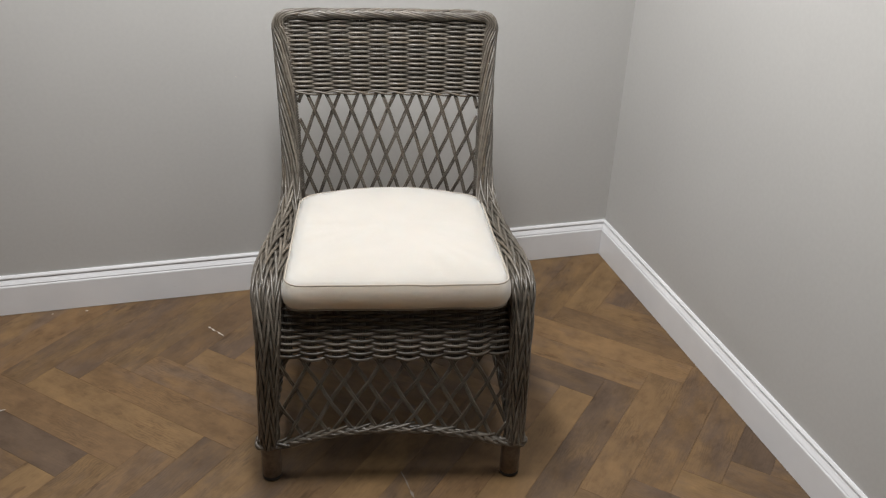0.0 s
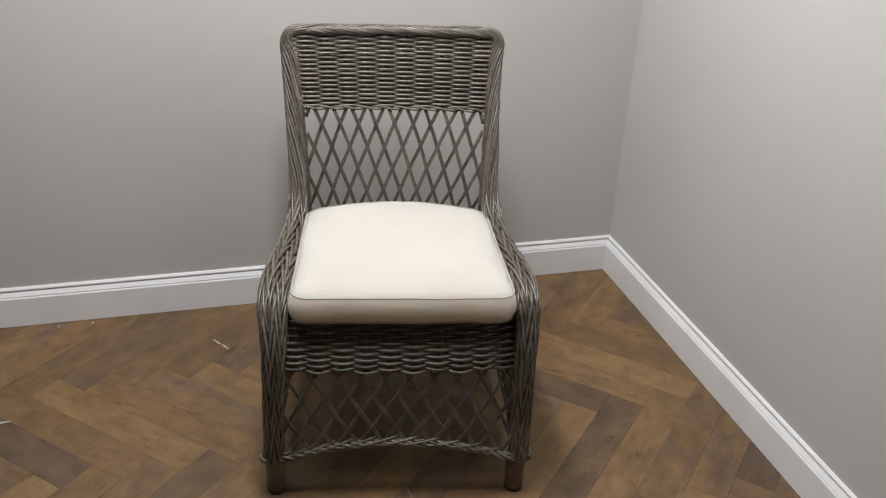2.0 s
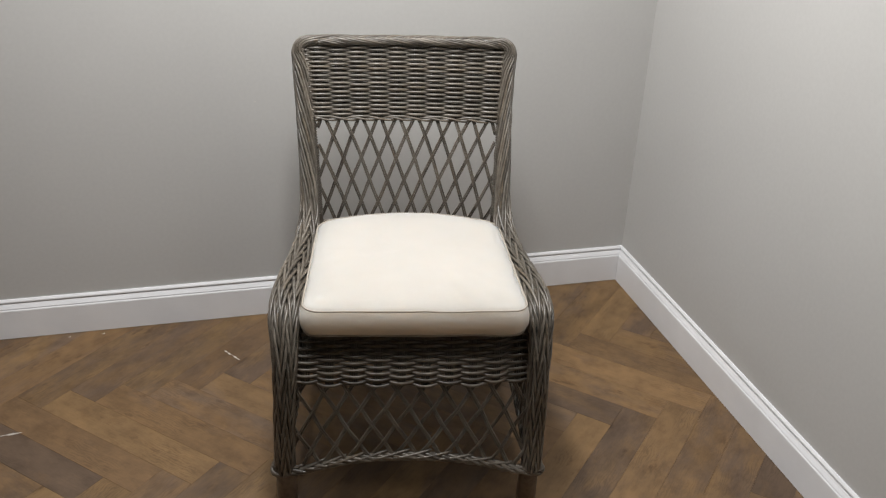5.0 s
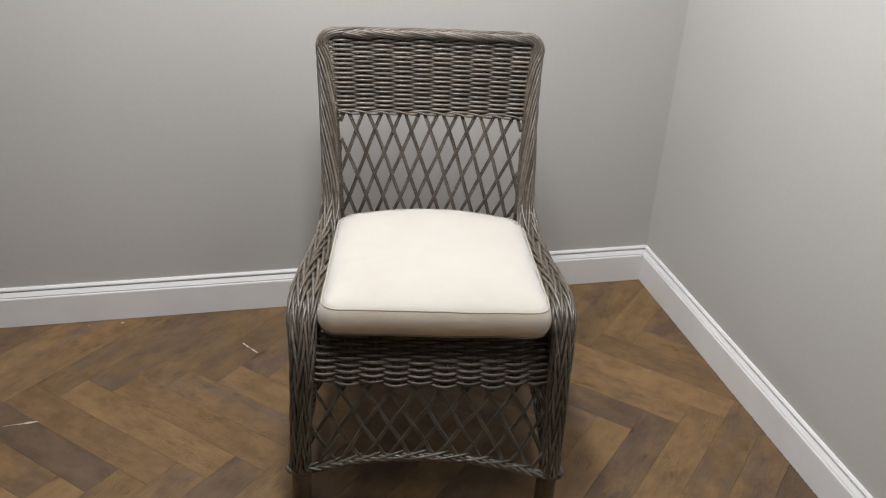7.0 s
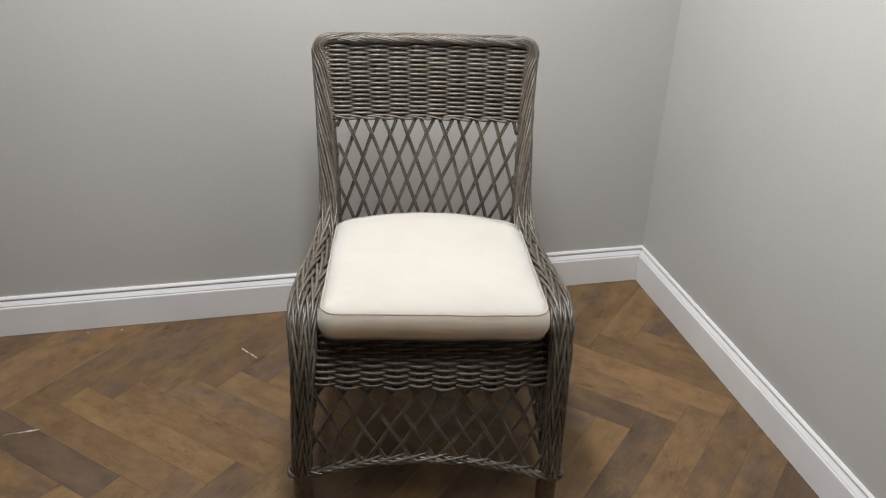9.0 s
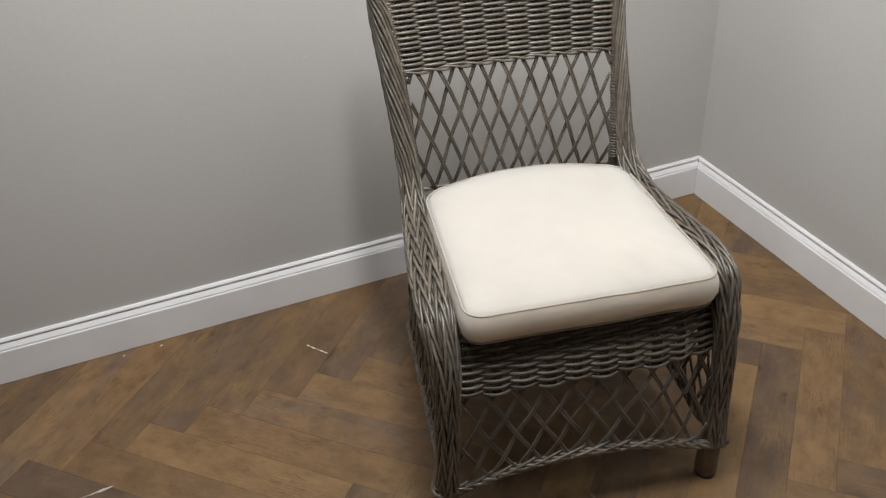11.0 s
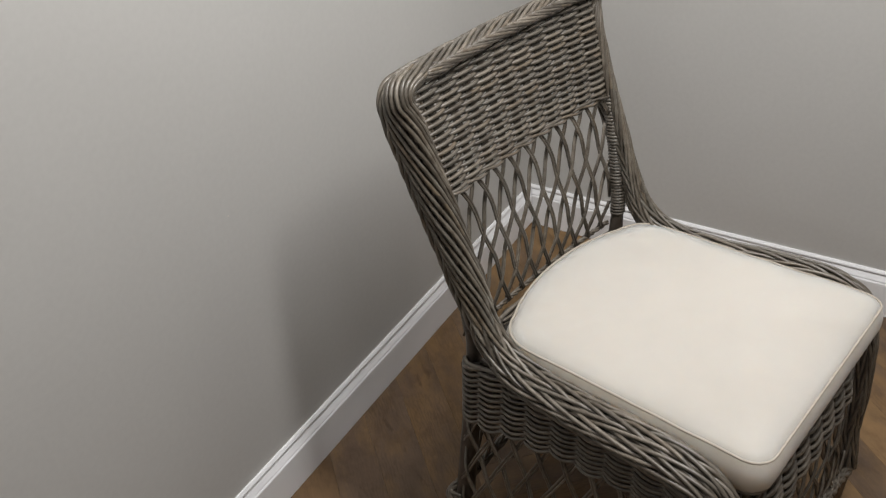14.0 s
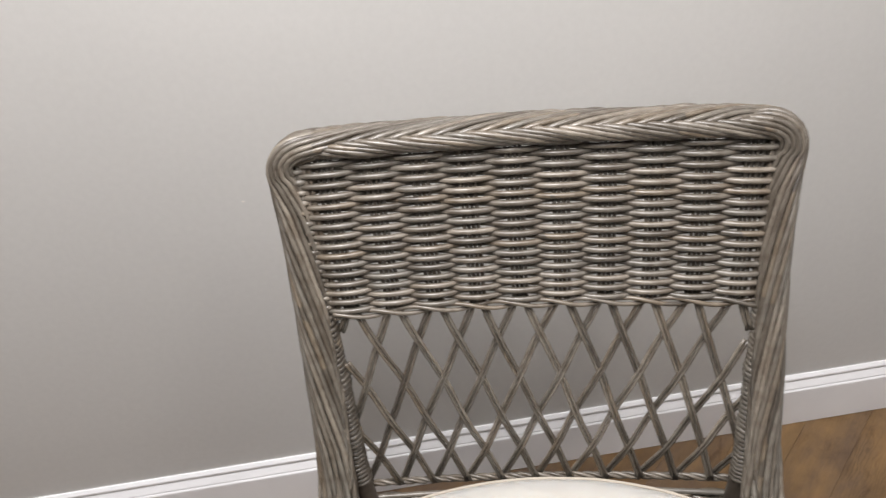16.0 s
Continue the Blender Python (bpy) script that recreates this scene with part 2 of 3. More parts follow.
def tube(points, radius, sides=6, closed=False, caps=True):
    """A round rod along points; radius is a number or one for each point."""
    p = np.asarray(points, float)
    n = len(p)
    r = np.full(n, radius) if np.isscalar(radius) else np.asarray(radius, float)
    tan = np.roll(p, -1, 0) - np.roll(p, 1, 0) if closed else np.gradient(p, axis=0)
    tan /= np.linalg.norm(tan, axis=1)[:, None] + 1e-12
    ref = np.array((0.0, 0.0, 1.0)) if abs(tan[0, 2]) < 0.8 else np.array((0.0, 1.0, 0.0))
    side = np.cross(tan[0], ref)
    rings = []
    a = np.arange(sides) * 2 * np.pi / sides
    for i in range(n):
        side = side - tan[i] * side.dot(tan[i])
        side /= np.linalg.norm(side) + 1e-12
        up = np.cross(tan[i], side)
        rings.append(p[i] + r[i] * (np.cos(a)[:, None] * side + np.sin(a)[:, None] * up))
    verts = list(np.concatenate(rings))
    faces = []
    for i in range(n if closed else n - 1):
        j = (i + 1) % n
        for k in range(sides):
            l = (k + 1) % sides
            faces.append((i * sides + k, i * sides + l, j * sides + l, j * sides + k))
    if caps and not closed:
        faces.append(tuple(range(sides))[::-1])
        faces.append(tuple((n - 1) * sides + k for k in range(sides)))
    return verts, faces


def box(x0, x1, y0, y1, z0, z1):
    v = [(x, y, z) for z in (z0, z1) for x, y in ((x0, y0), (x1, y0), (x1, y1), (x0, y1))]
    return v, [(3, 2, 1, 0), (4, 5, 6, 7), (0, 1, 5, 4), (1, 2, 6, 5), (2, 3, 7, 6), (3, 0, 4, 7)]


def spline(ctrl, count):
    """Catmull-Rom curve through control points, evenly spaced."""
    c = np.asarray(ctrl, float)
    c = np.vstack([2 * c[0] - c[1], c, 2 * c[-1] - c[-2]])
    out = []
    for i in range(1, len(c) - 2):
        for s in np.linspace(0, 1, 40, endpoint=False):
            a, b, d, e = c[i - 1], c[i], c[i + 1], c[i + 2]
            out.append(0.5 * (2 * b + (d - a) * s + (2 * a - 5 * b + 4 * d - e) * s * s + (3 * b - a - 3 * d + e) * s ** 3))
    out.append(c[-2])
    return even(np.array(out), count)


def even(p, count):
    d = np.concatenate([[0], np.cumsum(np.linalg.norm(np.diff(p[:, :3], axis=0), axis=1))])
    s = np.linspace(0, d[-1], count)
    return np.stack([np.interp(s, d, p[:, k]) for k in range(p.shape[1])], 1)


def setting(name, geometry, material, label, smooth=False):
    ob = new(name, mesh_of(name, geometry[0], geometry[1], material, smooth))
    return tagged(ob, label, name.split("_")[0], kind="structure")


# ---- room ----
X0, Y0, THICK = -5.0, -5.6, 0.12
setting("wall_north", box(X0 - THICK, THICK, 0, THICK, -0.05, CEILING), WALL, "smooth wall painted warm light grey")
setting("wall_east", box(0, THICK, Y0 - THICK, 0, -0.05, CEILING), WALL, "smooth wall painted warm light grey")
# south and west walls are unseen; their dark tone lowers the frontal fill
setting("wall_south", box(X0 - THICK, 0, Y0 - THICK, Y0, -0.05, CEILING), TAUPE, "unseen wall, dark taupe chosen to cut bounced light")
setting("wall_west", box(X0 - THICK, X0, Y0, 0, -0.05, CEILING), TAUPE, "unseen wall, dark taupe chosen to cut bounced light")
setting("ceiling", box(X0 - THICK, THICK, Y0 - THICK, THICK, CEILING, CEILING + 0.1), CEIL, "unseen ceiling, dark grey chosen to cut bounced light")
floor = setting("floor", box(X0, 0, Y0, 0, -0.05, -0.0035), SUBFLOOR, "brown oak-look plank floor laid in herringbone")

# baseboard profile: distance from the wall, height
PROFILE = [(0.0, 0.1266), (0.0040, 0.1266), (0.0085, 0.1212), (0.0088, 0.1177), (0.0030, 0.1167), (0.0030, 0.1143), (0.0062, 0.1134),
           (0.0152, 0.1000), (0.0126, 0.0990), (0.0126, 0.0972), (0.0156, 0.0962), (0.0174, 0.0940), (0.0178, 0.0915), (0.0178, 0.0012),
           (0.0, 0.0012)]


def skirting(name, a, b, inward, cut_a, cut_b):
    """A moulded board along a wall from a to b; cut_a, cut_b: mitre slope at the ends."""
    a, b, inward = Vector(a), Vector(b), Vector(inward)
    along = (b - a).normalized()
    verts, faces = [], []
    n = len(PROFILE)
    for p, cut in ((a, cut_a), (b, cut_b)):
        for d, z in PROFILE:
            q = p + inward * (d * 0.85 + 0.0005) + along * (d * 0.85 * cut)
            verts.append((q.x, q.y, z))
    for i in range(n):
        j = (i + 1) % n
        faces.append((i, j, n + j, n + i))
    faces += [tuple(range(n))[::-1], tuple(range(n, 2 * n))]
    return setting(name, (verts, faces), WHITE, "white gloss-painted moulded baseboard with two grooves")


skirting("baseboard", (X0, 0, 0), (0, 0, 0), (0, -1, 0), 1, -1)
skirting("baseboard", (0, -0.0022, 0), (0, Y0, 0), (-1, 0, 0), 1, -1)
skirting("baseboard", (0, Y0, 0), (X0, Y0, 0), (0, 1, 0), 1, -1)
skirting("baseboard", (X0, Y0, 0), (X0, 0, 0), (1, 0, 0), 1, -1)


def batten(x, y):
    lamp = new("batten_light", None)
    lamp.location = (x, y, CEILING)
    tagged(lamp, "long white linear batten light, out of view, placed to fit wall light", "ceiling light", "ceiling battens")
    h = BATTEN / 2
    part("housing", box(-0.115, 0.115, -h - 0.02, h + 0.02, -0.040, 0.0), WHITE, lamp, smooth=False)
    part("diffuser", box(-0.105, 0.105, -h, h, -0.052, -0.040), DIFFUSER, lamp, "glowing opal diffuser", smooth=False)


# assumed fixtures for the unseen lamps, the added east fill included
for lx, ly, lp in LIGHTS:
    batten(lx, ly)

# ---- wicker chair ----
chair = new("wicker_chair", None)
chair.matrix_world = pose(-0.8935, -0.6005, 0, 0, 0, -10.81)
tagged(chair, "grey-washed wicker dining chair with braided edges and open lattice", "chair")
rng = np.random.default_rng(7)


def mirrored(p):
    q = np.array(p, float)
    q[..., 0] *= -1
    return q


# edge that runs up the front leg, along the seat side and up the back: x, y, z, half width across, half width facing
EDGE = [(-0.284, -0.337, 0.105, 0.0235, 0.0240), (-0.283, -0.341, 0.220, 0.0230, 0.0250), (-0.281, -0.341, 0.330, 0.0245, 0.0245),
        (-0.280, -0.327, 0.426, 0.0280, 0.0260), (-0.281, -0.294, 0.478, 0.0330, 0.027), (-0.278, -0.232, 0.500, 0.0345, 0.027),
        (-0.271, -0.140, 0.497, 0.0345, 0.027), (-0.261, -0.040, 0.488, 0.0335, 0.028), (-0.252, 0.054, 0.491, 0.0315, 0.028),
        (-0.2475, 0.116, 0.527, 0.0250, 0.026), (-0.2482, 0.157, 0.597, 0.0208, 0.025), (-0.2508, 0.197, 0.696, 0.0200, 0.0245),
        (-0.2555, 0.239, 0.806, 0.0198, 0.0235), (-0.2620, 0.273, 0.893, 0.0195, 0.0255)]
CORNER = [(-0.2625, 0.279, 0.9150, 0.0180, 0.0265), (-0.2510, 0.2825, 0.9305, 0.0160, 0.0270), (-0.216, 0.285, 0.9355, 0.0140, 0.0275)]
half = EDGE + CORNER
full = half + [(-0.10, 0.290, 0.9362, 0.0132, 0.0275), (0.0, 0.292, 0.9368, 0.0132, 0.0275), (0.10, 0.290, 0.9362, 0.0132, 0.0275)]
full += [(-x, y, z, a, b) for x, y, z, a, b in reversed(half)]
loop = spline(full, 900)
pos, hw, hf = loop[:, :3].copy(), loop[:, 3], loop[:, 4]
pos[:, 0] += 0.001 - 0.0045 * np.clip((pos[:, 2] - 0.40) / 0.10, 0, 1)
slim = np.where(pos[:, 0] > 0, 1, 0) * np.interp(pos[:, 2], [0.52, 0.60, 0.80, 0.90], [0, 1, 1, 0])
hw = hw - 0.0015 * slim
hf = hf - 0.0035 * np.where((pos[:, 0] > 0) & (pos[:, 1] < -0.2), 1, 0) * np.interp(pos[:, 2], [0.10, 0.16, 0.36, 0.42], [0, 1, 1, 0])
arm = np.where(pos[:, 0] > 0, 1, 0) * np.interp(pos[:, 1], [-0.06, 0.05], [1, 0]) * np.interp(pos[:, 2], [0.22, 0.36], [0, 1])
hw = hw - 0.0020 * arm
pos[:, 0] -= 0.0030 * arm
high = np.clip((pos[:, 2] - 0.66) / 0.12, 0, 1)
hf = hf + 0.0035 * high
pos[:, 1] += 0.0045 * high
pos[:, 0] -= np.where(pos[:, 0] < 0, 0.002, 0) * np.clip((-pos[:, 0] - 0.2) / 0.03, 0, 1) * high
slant = 0.32 * np.clip((pos[:, 2] - 0.52) / 0.08, 0, 1) * np.clip((0.918 - pos[:, 2]) / 0.05, 0, 1)
square = 2.0 + 0.9 * np.clip((pos[:, 2] - 0.56) / 0.10, 0, 1)
tang = np.gradient(pos, axis=0)
tang /= np.linalg.norm(tang, axis=1)[:, None]
arc = np.concatenate([[0], np.cumsum(np.linalg.norm(np.diff(pos, axis=0), axis=1))])
# facing: forward on the legs and back, upward along the seat
facing = np.zeros_like(pos)
for i in range(len(pos)):
    yz = np.array((0.0, tang[i, 1], tang[i, 2]))
    turned = np.array((0.0, -abs(yz[2]), 0.0)) + np.array((0.0, 0.0, 1.0)) * abs(yz[1])
    if tang[i, 1] < 0 and pos[i, 0] < 0 and pos[i, 2] < 0.3:
        turned = np.array((0.0, -1.0, 0.0))
    f = np.array((0.0, -1.0, 0.25)) if abs(tang[i, 0]) > 0.5 else turned
    facing[i] = f
kernel = np.ones(41) / 41
for k in range(3):
    padded = np.pad(facing[:, k], 20, mode="edge")
    facing[:, k] = np.convolve(padded, kernel, mode="valid")
facing -= tang * np.sum(facing * tang, 1)[:, None]
facing /= np.linalg.norm(facing, axis=1)[:, None]
outer = np.cross(facing, tang)


def on_edge(s, alpha, lift):
    """A point of the braid's surface at arc length s, turned alpha from its face outward."""
    k = np.interp(s, arc, np.arange(len(arc)))
    i = np.clip(k.astype(int), 0, len(arc) - 2)
    w = (k - i)[:, None]
    lerp = lambda q: q[i] * (1 - w) + q[i + 1] * w
    c, f, o = lerp(pos), lerp(facing), lerp(outer)
    a, b, q, lean = np.interp(s, arc, hw), np.interp(s, arc, hf), np.interp(s, arc, square), np.interp(s, arc, slant)
    full_out = (np.abs(np.cos(alpha)) ** q + np.abs(np.sin(alpha)) ** q) ** (-1 / q)
    forth, out = (b * full_out + lift) * np.cos(alpha), (a * full_out + lift) * np.sin(alpha)
    return c + f * forth[:, None] + o * (out - lean * forth)[:, None]


CANE_R, PLY = 0.0035, 18
TOP0, TOP1 = arc[np.argmax(pos[:, 0] > -0.235)], arc[len(pos) - 1 - np.argmax(pos[::-1, 0] < 0.235)]


def core(lo, hi):
    k = (arc >= lo) & (arc <= hi)
    c, f, o, a, b = pos[k][::6], facing[k][::6], outer[k][::6], hw[k][::6], hf[k][::6]
    ang = np.arange(10) * 2 * np.pi / 10
    lean = slant[k][::6]
    rings = [c[i] + np.cos(ang)[:, None] * (f[i] - lean[i] * o[i]) * (b[i] - 0.0088) + np.sin(ang)[:, None] * o[i] * (a[i] - 0.0088) for i in range(len(c))]
    n = len(rings)
    faces = [(i * 10 + j, i * 10 + (j + 1) % 10, (i + 1) * 10 + (j + 1) % 10, (i + 1) * 10 + j) for i in range(n - 1) for j in range(10)]
    faces += [tuple(range(10))[::-1], tuple((n - 1) * 10 + j for j in range(10))]
    return list(np.concatenate(rings)), faces


# cores coloured near black so gaps in the plait look shaded
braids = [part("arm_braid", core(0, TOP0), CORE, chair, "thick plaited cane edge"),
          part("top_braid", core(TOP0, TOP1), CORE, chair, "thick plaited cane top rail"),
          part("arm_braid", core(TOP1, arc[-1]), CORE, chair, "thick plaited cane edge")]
# plait: strands turn both ways and trade places along lengthwise seams; on the posts one turn lies over the whole front
steps = np.arange(0.002, arc[-1] - 0.001, 0.0055)
rate = np.interp(steps, [TOP0 - 0.50, TOP0 - 0.36, TOP0 - 0.04, TOP0 + 0.04, TOP1 - 0.04, TOP1 + 0.04, TOP1 + 0.36, TOP1 + 0.50],
                 [5.0, 10.5, 10.5, 15.0, 15.0, 10.5, 10.5, 5.0])
turned_by = np.cumsum(rate) * 0.0055
cuts = [(0.0, TOP0), (TOP0, TOP1), (TOP1, arc[-1])]
for sign in (1, -1):
    for j in range(PLY):
        wander = np.interp(steps, np.linspace(0, arc[-1], 40), rng.normal(0, 0.034, 40))
        alpha = 2 * math.pi * j / PLY + sign * turned_by
        blend = np.interp(steps, [TOP0 - 0.52, TOP0 - 0.34, TOP1 + 0.34, TOP1 + 0.52], [0.0, 1.0, 1.0, 0.0])
        rail = np.interp(steps, [TOP0 - 0.01, TOP0 + 0.03, TOP1 - 0.03, TOP1 + 0.01], [0.0, 1.0, 1.0, 0.0])
        post = np.where(steps < arc[-1] / 2, 1.0, -1.0) * np.cos(alpha - radians(30))
        over = sign * (blend * (rail * np.sin(2 * (alpha - radians(35))) + (1 - rail) * post) + (1 - blend) * np.sin(6 * (alpha - radians(15))))
        lift = -0.0056 + 0.0038 * np.tanh(2.6 * over) + np.interp(steps, np.linspace(0, arc[-1], 60), rng.normal(0, 0.0006, 60))
        thick = np.full(len(steps), CANE_R * rng.uniform(0.92, 1.06))
        for home, (lo, hi) in zip(braids, cuts):
            k = slice(np.searchsorted(steps, lo), np.searchsorted(steps, hi) + 1)
            pts = on_edge(steps[k], alpha[k] + wander[k], lift[k])
            part("strand", tube(pts, thick[k], 6, caps=False), CANE, home)


# legs
def pole(points, radii, sides=14):
    return tube(points, radii, sides)


def add_leg(points, r, label, stain):
    leg = part("leg", pole(points, r), stain, chair, label)
    x, y, z = points[0]
    r = r if np.isscalar(r) else r[0]
    part("leg_glide", tube([(x, y, 0.0), (x, y, 0.003), (x, y, 0.0125)], [r * 0.86, r * 0.98, r * 0.98], 16), TIP, leg, "dark plastic glide")
    return leg


BACK_POST = spline([(-0.248, 0.186, 0.012), (-0.239, 0.178, 0.20), (-0.229, 0.170, 0.44), (-0.231, 0.184, 0.60), (-0.240, 0.219, 0.763), (-0.2560, 0.281, 0.900)], 30)


def back_post(flip):
    """The left and right posts sit a little differently behind their braids."""
    p = BACK_POST.copy()
    up = np.interp(p[:, 2], [0.46, 0.54, 0.76, 0.88], [0, 1, 1, 0])
    p[:, 0] -= (0.004 if flip else 0.006) * up
    p[:, 1] -= (0.005 if flip else 0.0) * up
    return mirrored(p) if flip else p


for flip in (False, True):
    p = back_post(flip)
    add_leg(p, np.interp(p[:, 2], [0.0, 0.4, 0.52, 0.9], [0.0175, 0.0165, 0.0120, 0.0110]), "round dark brown rear leg", DARKLEG)
    sx = 1 if flip else -1
    add_leg(np.array([(sx * 0.282, -0.326, 0.012), (sx * 0.2815, -0.328, 0.10), (sx * 0.2812, -0.329, 0.125), (sx * 0.280, -0.336, 0.34)]), np.array((0.0232, 0.0232, 0.012, 0.010)), "round brown-stained front leg", LEG)

# cane wound round the back posts, doubled where the lattice ends are tied in
for flip in (False, True):
    turns = 38
    a = np.linspace(0, turns * 2 * np.pi, turns * 10)
    z = np.linspace(0.512, 0.757, len(a))
    p = back_post(flip)
    c = np.stack([np.interp(z, p[:, 2], p[:, k]) for k in range(3)], 1)
    c[:, 2] = z
    r = 0.0122 + 0.0018 * (np.exp(-((z - 0.742) / 0.008) ** 4) + np.exp(-((z - 0.672) / 0.010) ** 4) + np.exp(-((z - 0.588) / 0.010) ** 4))
    coil = c + r[:, None] * np.stack([np.cos(a), np.sin(a), np.zeros_like(a)], 1)
    part("post_binding", tube(coil, 0.0033, 6), CANE, chair, "cane wound tightly round the back post")


def twisted(path, strands, r_rope, r_cane, lay, closed=False, sides=6):
    p = np.asarray(path, float)
    tg = np.roll(p, -1, 0) - np.roll(p, 1, 0) if closed else np.gradient(p, axis=0)
    tg /= np.linalg.norm(tg, axis=1)[:, None]
    up = np.array((0.0, 0.0, 1.0)) - tg * tg[:, 2:3]
    up /= np.linalg.norm(up, axis=1)[:, None]
    side = np.cross(tg, up)
    d = np.concatenate([[0], np.cumsum(np.linalg.norm(np.diff(p, axis=0), axis=1))])
    if closed:
        total = d[-1] + np.linalg.norm(p[0] - p[-1])
        lay = total / round(total / lay)
    out = []
    for k in range(strands):
        a = d / lay * 2 * np.pi + k * 2 * np.pi / strands
        q = p + r_rope * (np.cos(a)[:, None] * up + np.sin(a)[:, None] * side)
        out.append(tube(q, r_cane, sides, closed=closed))
    return out


# woven panels
def normals(surface, s, t):
    e = 1e-3
    a = surface(s + e, t) - surface(s - e, t)
    b = surface(s, t + e) - surface(s, t - e)
    n = np.cross(a, b)
    return n / (np.linalg.norm(n, axis=-1)[:, None] + 1e-12)


def woven(name, surface, columns, rows, label, parent, radius=0.0034, depth=0.0056, spread=0.0058, scallop=0.0, flip=1, sides=6, droop=3, past=0.0):
    """Stakes in groups of four with canes woven over and under them. surface(s, t): across, from the top down."""
    stakes = []
    for c in range(columns):
        s_mid = (c + 0.5) / columns
        width = np.linalg.norm(surface(np.array([1.0]), np.array([0.5])) - surface(np.array([0.0]), np.array([0.5])))
        group = []
        for k in range(4):
            t = np.linspace(-0.01, 1.0, 9)
            s = np.full_like(t, s_mid + (k - 1.5) * 0.0050 / width)
            group.append(tube(surface(s, t), 0.0023, 5))
        stakes.append(join(*group))
    inner = len(stakes)
    for s_end in (0.022 - past, 0.978 + past):
        t = np.linspace(-0.01, 1.0, 9)
        stakes.append(join(*[tube(surface(np.full(9, s_end + d), t), 0.0030, 5) for d in (-0.012, 0.0, 0.012)]))
    rim = surface(np.linspace(0, 1, 60), np.full(60, -0.004))
    panel = part(name, tube(rim, 0.004, 6), CANE, parent, label)
    # inner stakes get the darker copy as painted recess shade; end ones don't
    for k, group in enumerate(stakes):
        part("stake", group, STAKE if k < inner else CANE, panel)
    per = 9
    for r in range(rows):
        s = np.linspace(-past, 1 + past, columns * per + 1)
        t = np.full_like(s, (r + 0.5) / rows)
        wave = np.cos(np.pi * (s * columns - 0.5))
        shape = np.sign(wave) * np.abs(wave) ** 0.75
        over = shape * (1 if r % 2 else -1) 
        sag = scallop * (r / rows) ** droop * np.abs(np.sin(np.pi * s * columns))
        base = surface(s, t + sag)
        n = normals(surface, s, t) * flip
        row = base + n * (depth * over)[:, None]
        row[:, 2] += rng.normal(0, 0.0003)
        part("weaver", tube(row, radius * rng.uniform(0.94, 1.05), sides), CANE, panel)
    return panel


def back_surface(s, t):
    s, t = np.asarray(s, float), np.asarray(t, float)
    x = (2 * s - 1) * (0.2500 - 0.0160 * t)
    z = 0.9360 - 0.1750 * t - 0.004 * t * s
    y = 0.2715 - 0.058 * t + 0.012 * (1 - (2 * s - 1) ** 2) - 0.004 * np.sin(np.pi * t)
    return np.stack([x, y, z], -1)


back_panel = woven("back_panel", back_surface, 10, 33, "closely woven upper back panel", chair, flip=1, past=0.016)
lower_edge = back_surface(np.linspace(0.005, 0.995, 120), np.full(120, 1.012)) + (0, -0.004, 0)
for g in twisted(lower_edge, 2, 0.0036, 0.0027, 0.0955):
    part("edge_cane", g, CANE, back_panel)


# lattices
def lattice(name, surface, pitch_count, slope, label, parent, edge=None, radius=0.0023, gap=0.0047, phase=(0.72, 0.33), squeeze=0.0, reach=1.0, layer=0.0, tuck=0.0):
    """Pairs of canes crossing in diamonds, woven over and under. slope: columns crossed from top to bottom."""
    base = part(name, edge if edge else tube(surface(np.linspace(0, 1, 40), np.ones(40)), 0.0035, 6), CANE, parent, label)
    for direction in (1, -1):
        for k in range(-int(slope) - 2, int(pitch_count) + int(slope) + 3):
            t = np.linspace(0, reach, 29)
            s = (k + phase[0 if direction > 0 else 1]) / pitch_count + direction * slope / pitch_count * t
            s = 0.5 + (s - 0.5) * (1 - squeeze * t) - 0.28 * squeeze * t
            keep = (s >= -0.012) & (s <= 1.012)
            if keep.sum() < 3:
                continue
            t, s = t[keep], s[keep]
            n = normals(surface, s, t)
            off = -direction * 0.0025 * np.cos(np.pi * (t * slope * 2 - (phase[1] - phase[0]) % 1)) - direction * layer + tuck * np.clip(1 - t / 0.10, 0, 1)
            mid = surface(s, t) + n * off[:, None]
            tg = np.gradient(mid, axis=0)
            across = np.cross(tg, n)
            across /= np.linalg.norm(across, axis=1)[:, None]
            mid = mid + across * (rng.normal(0, 0.0012) * np.sin(np.pi * t) + rng.normal(0, 0.0007) * np.sin(2 * np.pi * t))[:, None]
            both = join(tube(mid + across * gap / 2, radius, 6), tube(mid - across * gap / 2, radius, 6))
            part("cane", both, CANE, base)
    return base


def back_lattice_surface(s, t):
    s, t = np.asarray(s, float), np.asarray(t, float)
    u = 2 * s - 1
    x = u * (0.222 + 0.004 * t)
    z = 0.766 - 0.256 * t - 0.004 * s * (1 - t)
    y = 0.2105 - 0.022 * np.sin(np.pi * np.clip(t, 0, 1) * 0.5) + (1 - u ** 2) * (0.012 - 0.003 * t)
    return np.stack([x, y, z], -1)


seat_back = back_lattice_surface(np.linspace(0, 1, 60), np.full(60, 1.10))
lattice("back_lattice", back_lattice_surface, 9.46, 2.2, "open diamond lattice of paired canes", chair, phase=(0.28, 0.17), squeeze=0.09, reach=1.10, layer=0.0020, tuck=0.007,
        edge=join(*twisted(seat_back, 3, 0.0028, 0.0026, 0.05)))


# under-seat skirts: woven band above, lattice below, arched rope hem
def arch(u, rise):
    return rise * (1 - np.abs(u) ** 2.2)


